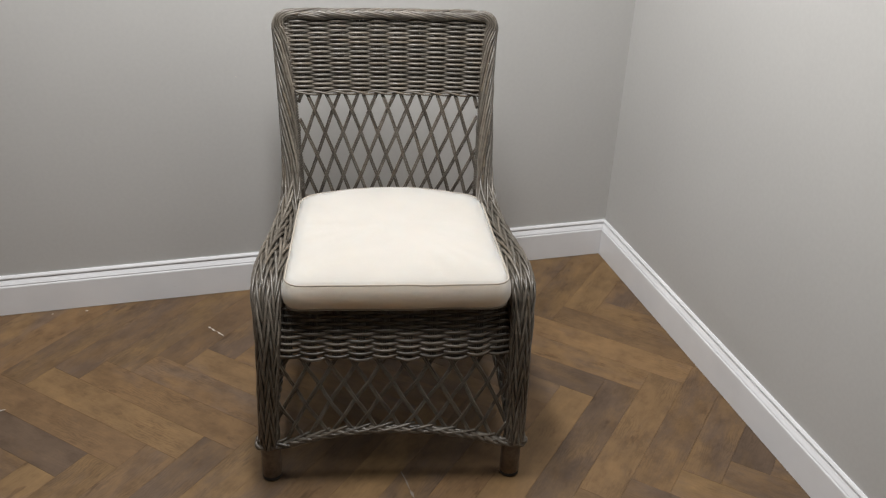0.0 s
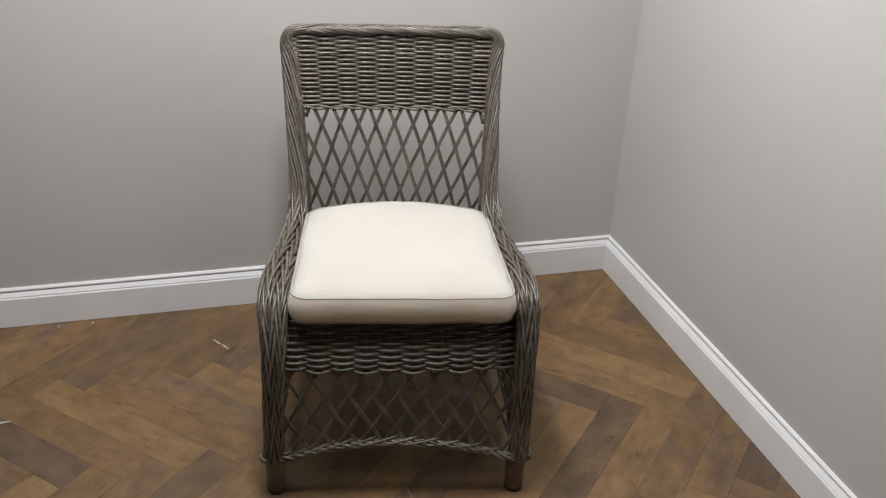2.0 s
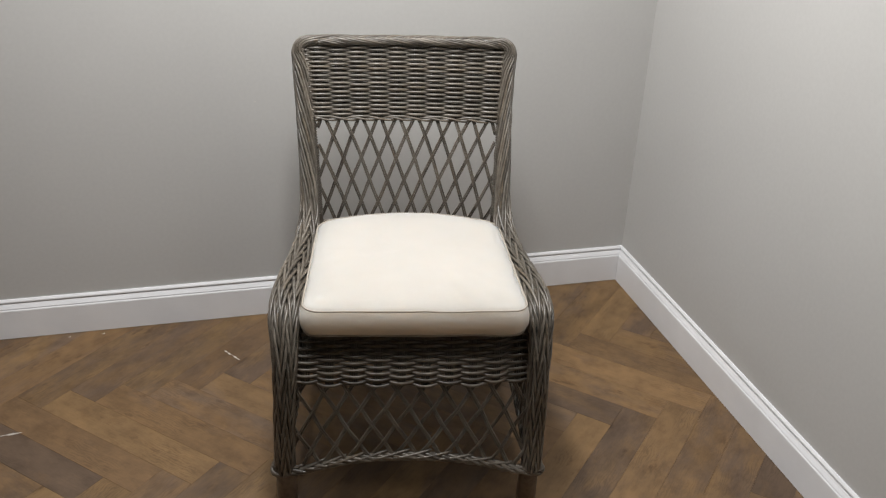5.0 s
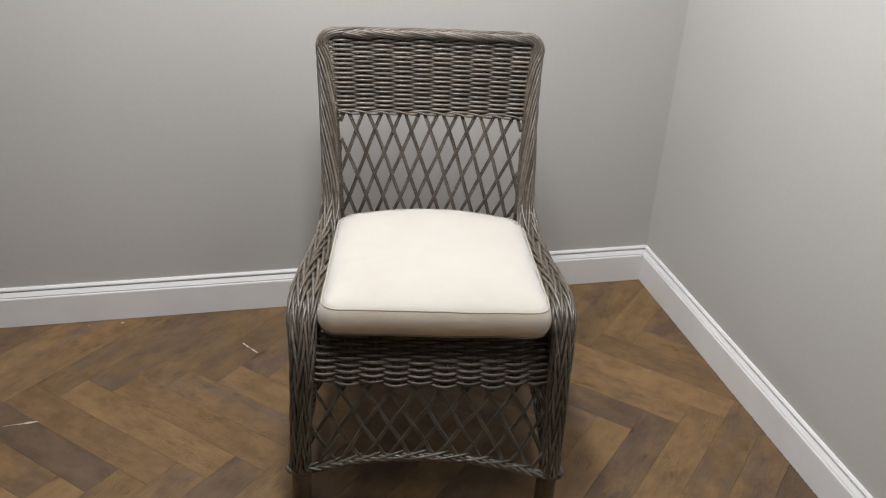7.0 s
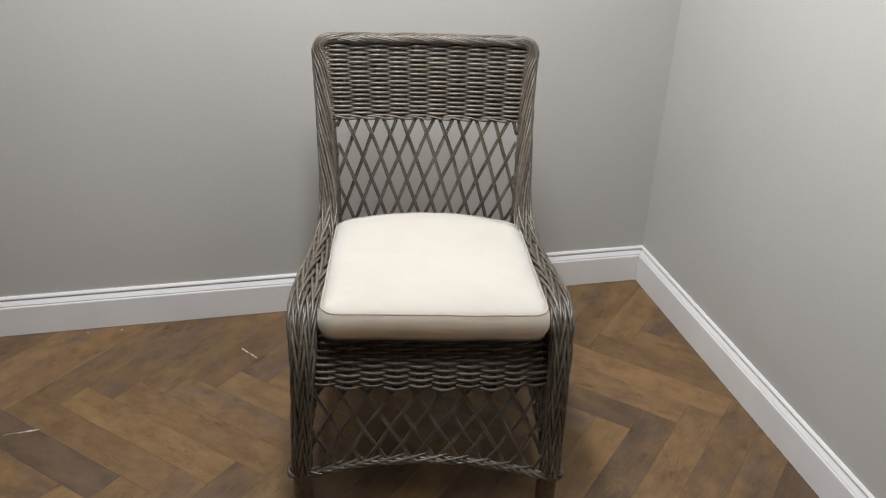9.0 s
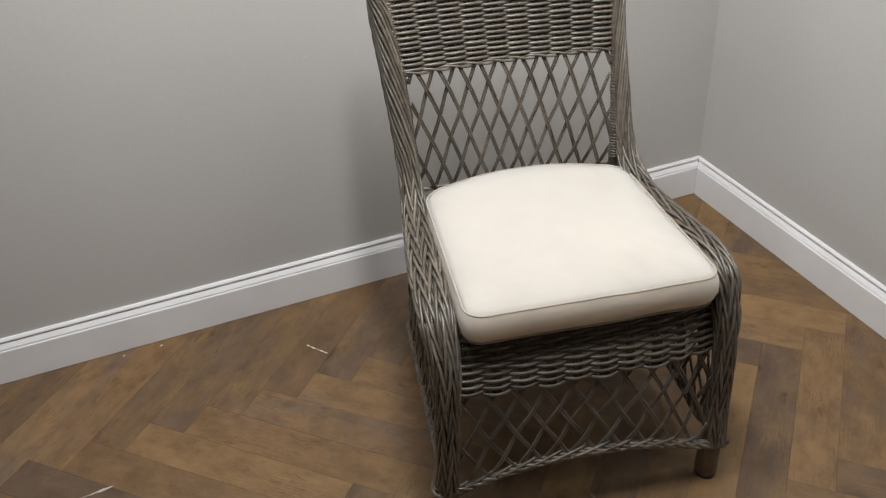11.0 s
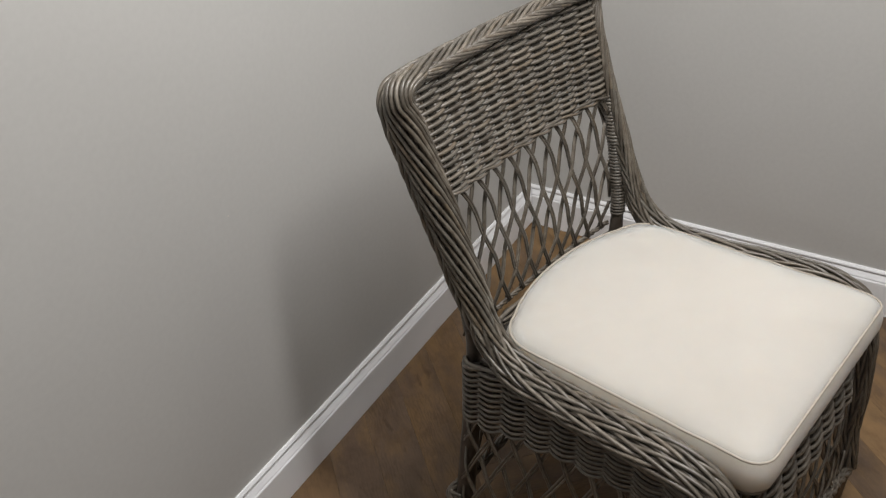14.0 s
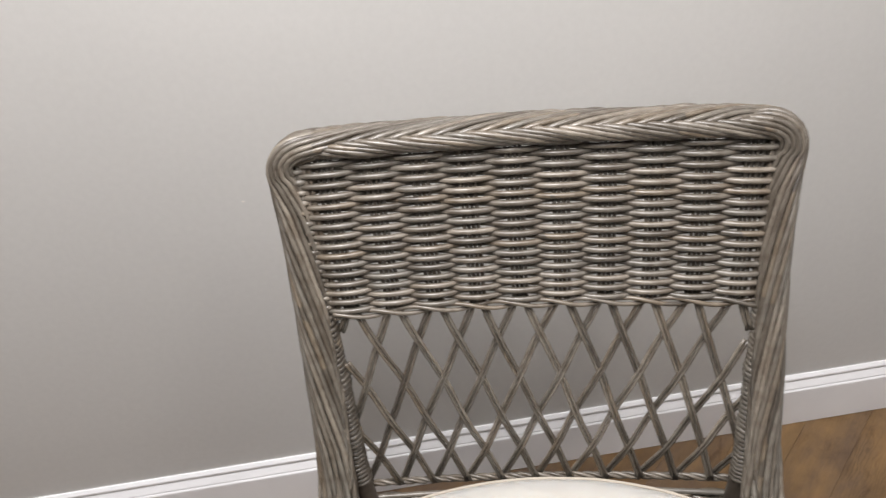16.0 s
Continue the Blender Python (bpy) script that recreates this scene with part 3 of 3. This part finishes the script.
def front_band(s, t):
    s, t = np.asarray(s, float), np.asarray(t, float)
    u = 2 * s - 1
    return np.stack([u * 0.262, -0.276 - 0.054 * np.sin(np.clip(t, -0.1, 1.1) * np.pi / 2) - 0.006 * (1 - u ** 2), 0.474 - 0.135 * t], -1)


def front_net(s, t):
    s, t = np.asarray(s, float), np.asarray(t, float)
    u = 2 * s - 1
    low = 0.108 + arch(u, 0.050)
    return np.stack([u * 0.262, -0.332 - 0.012 * t + 0 * u, 0.345 + (low - 0.345) * t], -1)


def side_band(sx):
    def f(s, t):
        s, t = np.asarray(s, float), np.asarray(t, float)
        y = -0.315 + 0.495 * s
        x = 0.272 - 0.006 * s + 0.003 * np.sin(np.pi * s) - 0.022 * np.clip((s - 0.92) / 0.08, 0, 1) ** 2
        top = 0.492 - 0.040 * np.abs(2 * s - 1) ** 3
        low = 0.326 + 0.060 * np.sin(np.pi * 0.72 * (1 - s))
        return np.stack([sx * x, y, top + (low - top) * t], -1)
    return f


def side_net(sx):
    def f(s, t):
        s, t = np.asarray(s, float), np.asarray(t, float)
        y = -0.315 + 0.491 * s + 0.008 * t * s
        x = 0.272 - 0.006 * s + 0.003 * np.sin(np.pi * s) + 0.008 * t - 0.022 * np.clip((s - 0.92) / 0.08, 0, 1) ** 2
        top = 0.334 + 0.060 * np.sin(np.pi * 0.72 * (1 - s))
        low = 0.107 + 0.019 * np.sin(np.pi * s)
        return np.stack([sx * x, y, top + (low - top) * t], -1)
    return f


def rear_band(s, t):
    s, t = np.asarray(s, float), np.asarray(t, float)
    u = 2 * s - 1
    return np.stack([u * 0.232, 0.182 + 0.010 * (1 - u ** 2) + 0 * t, 0.462 - 0.10 * t], -1)


def rear_net(s, t):
    s, t = np.asarray(s, float), np.asarray(t, float)
    u = 2 * s - 1
    low = 0.100 + arch(u, 0.030)
    return np.stack([u * 0.232, 0.182 + 0.010 * (1 - u ** 2) * (1 - t) + 0.012 * t, 0.362 + (low - 0.362) * t], -1)


woven("front_skirt", front_band, 10, 20, "woven front skirt below the cushion", chair, scallop=0.030, flip=1, radius=0.0037)
woven("rear_skirt", rear_band, 9, 20, "woven rear skirt", chair, flip=-1, sides=5)
for sx in (-1, 1):
    woven("side_skirt", side_band(sx), 10, 22, "woven side skirt below the arm", chair, scallop=0.050, flip=-sx, droop=0.7)
lattice("front_lattice", front_net, 9.7, 2.2, "diamond lattice of paired canes below the seat", chair, phase=(0.94, 0.50),
        edge=tube(front_net(np.linspace(0, 1, 50), np.full(50, 0.985)), 0.0025, 6))
lattice("rear_lattice", rear_net, 9, 2.2, "diamond lattice of paired canes below the seat", chair,
        edge=tube(rear_net(np.linspace(0, 1, 50), np.full(50, 0.985)), 0.003, 6))
for sx in (-1, 1):
    lattice("side_lattice", side_net(sx), 9.5, 2.2, "diamond lattice of paired canes below the arm", chair,
            edge=tube(side_net(sx)(np.linspace(0, 1, 50), np.full(50, 0.985)), 0.003, 6))

# hem: a rope of canes round all four legs
front = [(u * 0.262, -0.346, 0.104 + arch(u, 0.050)) for u in np.linspace(-0.92, 0.92, 9)]
right = [(0.298, -0.347, 0.106), (0.3065, -0.327, 0.108)]
side_r = [(0.285 - 0.012 * s, -0.315 + 0.500 * s, 0.105 + 0.019 * np.sin(np.pi * s)) for s in np.linspace(0.1, 0.9, 6)]
rear = [(0.270, 0.190, 0.102), (0.250, 0.207, 0.099)] + [(u * 0.232, 0.200, 0.098 + arch(u, 0.03)) for u in np.linspace(0.8, -0.8, 5)]
hem_ctrl = front + right + side_r + rear
hem_ctrl += [(-x, y, z) for x, y, z in [(0.250, 0.207, 0.099), (0.270, 0.190, 0.102)]]
hem_ctrl += [(-x, y, z) for x, y, z in reversed(side_r)] + [(-x, y, z) for x, y, z in reversed(right)]
hem_path = even(np.vstack([spline(hem_ctrl + [hem_ctrl[0]], 700)]), 521)[:-1]
hem = None
for g in twisted(hem_path, 4, 0.0062, 0.0045, 0.115, closed=True):
    if hem is None:
        hem = part("hem_rope", g, CANE, chair, "twisted cane rope hem arching between the legs")
    else:
        part("strand", g, CANE, hem)
# lattice ends turned over the rope, each tucked behind the next
ring = np.vstack([hem_path, hem_path[:1]])
run = np.concatenate([[0], np.cumsum(np.linalg.norm(np.diff(ring, axis=0), axis=1))])
loops = 46
for k in range(loops):
    u = np.linspace(0, 1, 12)
    d = (run[-1] * (k - 0.75 + 1.75 * u) / loops) % run[-1]
    p = np.stack([np.interp(d, run, ring[:, i]) for i in range(3)], 1)
    away = p[:, :2] - np.array((0.0, -0.07))
    away /= np.linalg.norm(away, axis=1)[:, None]
    p[:, :2] += away * (0.0075 - 0.012 * u ** 2)[:, None]
    p[:, 2] += -0.001 + 0.0165 * u ** 1.3 + rng.normal(0, 0.0006)
    part("strand", tube(p, 0.0036 * (1 - 0.35 * np.clip(u - 0.8, 0, 1) / 0.2), 6), CANE, hem)

# seat frame under the cushion
rim = [(-0.262, -0.262), (0.262, -0.262), (0.238, 0.175), (-0.238, 0.175)]
# deck takes the same near-black tone for the shade beneath the cushion
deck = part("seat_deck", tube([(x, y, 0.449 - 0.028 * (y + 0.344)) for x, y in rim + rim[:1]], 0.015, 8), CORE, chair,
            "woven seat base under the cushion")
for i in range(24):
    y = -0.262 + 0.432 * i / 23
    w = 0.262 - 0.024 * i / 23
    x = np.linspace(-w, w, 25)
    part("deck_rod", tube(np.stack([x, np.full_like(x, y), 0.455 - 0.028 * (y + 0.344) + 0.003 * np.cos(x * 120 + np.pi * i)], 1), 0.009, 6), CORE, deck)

# unseen rails added under the seat so gaps in the skirts read dark
def rail(x0, y0, x1, y1):
    a, b = Vector((x0, y0, 0)), Vector((x1, y1, 0))
    n = Vector((-(b - a).y, (b - a).x, 0)).normalized() * 0.009
    ring = [(-1, 0.356), (-0.75, 0.352), (0.75, 0.352), (1, 0.356), (1, 0.456), (0.75, 0.460), (-0.75, 0.460), (-1, 0.456)]
    v = [tuple((p + n * d).xy) + (z,) for p in (a, b) for d, z in ring]
    f = [(i, (i + 1) % 8, 8 + (i + 1) % 8, 8 + i) for i in range(8)] + [tuple(range(8))[::-1], tuple(range(8, 16))]
    part("seat_rail", (v, f), DARKLEG, chair, "unseen dark rail added behind the skirts to darken their gaps", smooth=False)


rail(-0.262, -0.252, 0.262, -0.252)
rail(-0.252, -0.240, -0.232, 0.150)
rail(0.252, -0.240, 0.232, 0.150)

# ---- seat cushion ----
cushion = new("seat_cushion", None)
cushion.matrix_world = chair.matrix_world.copy()
tagged(cushion, "cream cotton box cushion with piped edges on the chair seat", "cushion")


def outline(inset=0.0, n=160):
    """Plan of the cushion: straight front with small round corners, bowed back with large ones."""
    fw, bw, fy, by, bow = 0.241 - inset, 0.230 - inset, -0.3445 + inset, 0.133 - inset, 0.034
    rf, rb = 0.034 - inset * 0.3, 0.072 - inset * 0.3
    pts = []
    for a in np.linspace(180, 270, 14):
        pts.append((-fw + rf + rf * math.cos(radians(a)), fy + rf + rf * math.sin(radians(a))))
    for a in np.linspace(270, 360, 14):
        pts.append((fw - rf + rf * math.cos(radians(a)), fy + rf + rf * math.sin(radians(a))))
    for a in np.linspace(0, 80, 14):
        pts.append((bw - rb + rb * math.cos(radians(a)), by - rb + rb * math.sin(radians(a))))
    for u in np.linspace(0.62, -0.62, 15):
        pts.append((u * bw, by + bow * (1 - (u / 0.75) ** 2)))
    for a in np.linspace(100, 180, 14):
        pts.append((-bw + rb + rb * math.cos(radians(a)), by - rb + rb * math.sin(radians(a))))
    p = np.array(pts + [pts[0]], float)
    return even(np.hstack([p, np.zeros((len(p), 1))]), n + 1)[:-1]


RINGS = [(0.040, 0.4685), (0.012, 0.4695), (0.002, 0.4745), (-0.0035, 0.4840), (-0.0065, 0.4960), (-0.0062, 0.5100), (-0.0035, 0.5230),
         (0.003, 0.5355), (0.012, 0.5400), (0.032, 0.5460), (0.065, 0.5515), (0.11, 0.5555), (0.16, 0.5580), (0.20, 0.5590)]
verts, faces = [], []
N = 160
for k, (inset, z) in enumerate(RINGS):
    o = outline(min(inset, 0.03), N)
    if inset > 0.03:
        o[:, :2] = (o[:, :2] - (0, -0.09)) * (1 - (inset - 0.03) / 0.205) + (0, -0.09)
    for q in o:
        w = noise.noise(Vector((q[0] * 16, q[1] * 16, z * 30))) * 0.0022 + noise.noise(Vector((q[0] * 45, q[1] * 45, z * 60))) * 0.0008
        verts.append((q[0] * (1 + w * 0.6), q[1] * (1 + w * 0.6), z + (w if k > 1 else 0) - 0.006 - 0.021 * (q[1] + 0.344)))
    if k:
        faces += [((k - 1) * N + i, (k - 1) * N + (i + 1) % N, k * N + (i + 1) % N, k * N + i) for i in range(N)]
faces += [tuple(range(N))[::-1], tuple((len(RINGS) - 1) * N + i for i in range(N))]
part("cushion_body", (verts, faces), COTTON, cushion)


def piping(inset, z):
    o = outline(inset, N)
    for q in o:
        w = noise.noise(Vector((q[0] * 16, q[1] * 16, z * 30))) * 0.0022
        q[:2] *= 1 + w * 0.6
        q[2] = z + w - 0.006 - 0.021 * (q[1] + 0.344)
    return tube(o, 0.0021, 7, closed=True)


part("piping", piping(0.0005, 0.5345), PIPING, cushion, "sewn cream piping, toned down for the shadow line beneath it")
part("piping", piping(0.0010, 0.4740), PIPING, cushion, "sewn cream piping, toned down for the shadow line beneath it")

# ---- herringbone planks ----
LONG, WIDE, GAP = 0.54, 0.0965, 0.0001
U0, V0 = -1.2815, -0.740
R2 = math.sqrt(0.5)


def plank_mesh():
    lx, ly, c = LONG / 2 - GAP, WIDE / 2 - GAP, 0.0003
    v = [(x, y, -0.004) for x, y in ((-lx, -ly), (lx, -ly), (lx, ly), (-lx, ly))]
    v += [(x, y, -0.0005) for x, y in ((-lx, -ly), (lx, -ly), (lx, ly), (-lx, ly))]
    v += [(x, y, 0.0) for x, y in ((-lx + c, -ly + c), (lx - c, -ly + c), (lx - c, ly - c), (-lx + c, ly - c))]
    f = [(8, 9, 10, 11)]
    for k in (0, 4):
        f += [(k + i, k + (i + 1) % 4, k + 4 + (i + 1) % 4, k + 4 + i) for i in range(4)]
    return v, f


PLANKS = {wood.name: mesh_of("plank", *plank_mesh(), wood, False) for wood in (WOOD, GOLDEN_WOOD, ASHEN_WOOD)}
# spots on boards that are clearly lighter or greyer than their neighbours
GOLDEN_SPOTS = [(-1.31, -0.43), (-1.62, -0.66), (-1.79, -0.43), (-1.842, -0.131), (-1.759, -0.079), (-1.52, -0.48), (-1.605, -0.708),
                (-0.238, -0.595), (-0.443, -0.79), (-0.255, -0.88), (-0.33, -0.937), (-0.189, -0.321), (-1.39, -0.595)]
ASHEN_SPOTS = [(-1.467, -0.271), (-1.581, -0.279), (-1.787, -0.666), (-1.36, -0.50), (-1.725, -0.319), (-1.475, -0.838), (-0.399, -0.644),
               (-0.378, -0.899), (-0.194, -1.009), (-0.063, -1.061), (-1.166, -0.362)]


def holds(turn, spots):
    inv = turn.inverted()
    local = [inv @ Vector((x, y, 0)) for x, y in spots]
    return any(abs(q.x) < LONG / 2 and abs(q.y) < WIDE / 2 for q in local)


def board(turn):
    if holds(turn, GOLDEN_SPOTS):
        return GOLDEN_WOOD
    return ASHEN_WOOD if holds(turn, ASHEN_SPOTS) else WOOD


def clipped(me, m, wood):
    """The plank at pose m, cut off at the walls."""
    bm = bmesh.new()
    bm.from_mesh(me)
    inv = m.inverted()
    for co, no in (((0, 0, 0), (1, 0, 0)), ((0, 0, 0), (0, 1, 0)), ((X0, 0, 0), (-1, 0, 0)), ((0, Y0, 0), (0, -1, 0))):
        bmesh.ops.bisect_plane(bm, geom=bm.verts[:] + bm.edges[:] + bm.faces[:], plane_co=inv @ Vector(co),
                               plane_no=inv.to_3x3() @ Vector(no), clear_outer=True)
    if not bm.faces:
        bm.free()
        return None
    out = bpy.data.meshes.new("plank")
    bm.to_mesh(out)
    bm.free()
    out.materials.append(wood)
    return out


far_verts, far_faces = [], []
for k in range(-75, 76):
    for m in range(-11, 12):
        u0, v0 = U0 + k * WIDE - m * LONG, V0 + k * WIDE + m * LONG
        for along_v in (True, False):
            cu, cv = (u0 + WIDE / 2, v0 + LONG / 2) if along_v else (u0 + LONG / 2, v0 - WIDE / 2)
            x, y = (cu + cv) * R2, (cu - cv) * R2
            if not (X0 - 0.4 < x < 0.4 and Y0 - 0.4 < y < 0.4):
                continue
            turn = pose(x, y, 0, 0, 0, (-45 if along_v else 45) + (180 if rng.random() < 0.5 else 0))
            near = x > -2.9 and y > -2.4
            crosses = any(not (X0 < (turn @ Vector((sx * LONG / 2, sy * WIDE / 2, 0))).x < 0 and Y0 < (turn @ Vector((sx * LONG / 2, sy * WIDE / 2, 0))).y < 0)
                          for sx in (-1, 1) for sy in (-1, 1))
            wood = board(turn)
            me = clipped(PLANKS[wood.name], turn, wood) if crosses else PLANKS[wood.name]
            if me is None:
                continue
            if near:
                ob = new("plank", me)
                ob.parent = floor
                ob.matrix_basis = turn
            else:
                base = len(far_verts)
                far_verts.extend([tuple(turn @ q.co) for q in me.vertices])
                far_faces.extend([tuple(base + i for i in q.vertices) for q in me.polygons])
rest = part("planks", (far_verts, far_faces), WOOD, floor, smooth=False)
tagged(rest, kind="stuff")

# ---- scuffs on the floor ----


def scuff(x0, y0, x1, y1, width, label, stuff=None):
    """A thin smear of white dust with ragged edges."""
    a, b = Vector((x0, y0, 0)), Vector((x1, y1, 0))
    across = Vector((-(b - a).y, (b - a).x, 0)).normalized()
    top, n = [], 14
    for i in range(n + 1):
        u = i / n
        mid = a.lerp(b, u) + across * noise.noise(Vector((u * 5, x0 * 9, 0))) * width * 0.9
        w = width * (0.25 + 0.75 * math.sin(math.pi * min(1, max(0.02, u))) ** 0.5) * max(0.03, 0.55 + 1.5 * noise.noise(Vector((u * 11, y0 * 7, 3))))
        top.append((mid + across * w, mid - across * w))
    verts = [(p.x, p.y, z) for z in (0.0001, 0.0006) for pair in top for p in pair]
    k = 2 * (n + 1)
    faces = [(k + 2 * i, k + 2 * i + 1, k + 2 * i + 3, k + 2 * i + 2) for i in range(n)]
    faces += [(2 * i, k + 2 * i, k + 2 * i + 2, 2 * i + 2) for i in range(n)] + [(2 * i + 1, 2 * i + 3, k + 2 * i + 3, k + 2 * i + 1) for i in range(n)]
    ob = new("scuff_mark", mesh_of("scuff_mark", verts, faces, stuff or CHALK, False))
    return tagged(ob, label, "scuff mark", "marks on the floor")


scuff(-1.353, -0.202, -1.314, -0.257, 0.0030, "short white chalky scuff on the plank floor")
scuff(-1.958, -0.486, -1.872, -0.480, 0.0026, "pale dusty scrape across the plank floor", PALE)
scuff(-1.706, -0.038, -1.698, -0.034, 0.0026, "white crumb of plaster beside the baseboard")
scuff(-1.801, -0.037, -1.795, -0.034, 0.0016, "white crumb of plaster beside the baseboard")
scuff(-0.940, -0.930, -0.922, -1.110, 0.0028, "faint grey drag line on the plank floor", DUST)
scuff(-0.756, -1.070, -0.700, -1.080, 0.0030, "faint grey scratch on the plank floor", DUST)

# ---- chip in the wall paint ----
ring = [(0.0019 * (1 + 0.35 * math.sin(3 * a)) * math.cos(a), 0.0014 * (1 + 0.3 * math.cos(2 * a)) * math.sin(a)) for a in np.linspace(0, 2 * math.pi, 12, endpoint=False)]
chip = [(-1.2127 + x, y, 0.6937 + z) for y in (0.001, -0.0006) for x, z in ring]
faces = [tuple(range(12, 24))] + [(i, (i + 1) % 12, 12 + (i + 1) % 12, 12 + i) for i in range(12)]
tagged(new("paint_chip", mesh_of("paint_chip", chip, faces, CHALK, False)), "tiny chip in the grey wall paint", "paint chip")
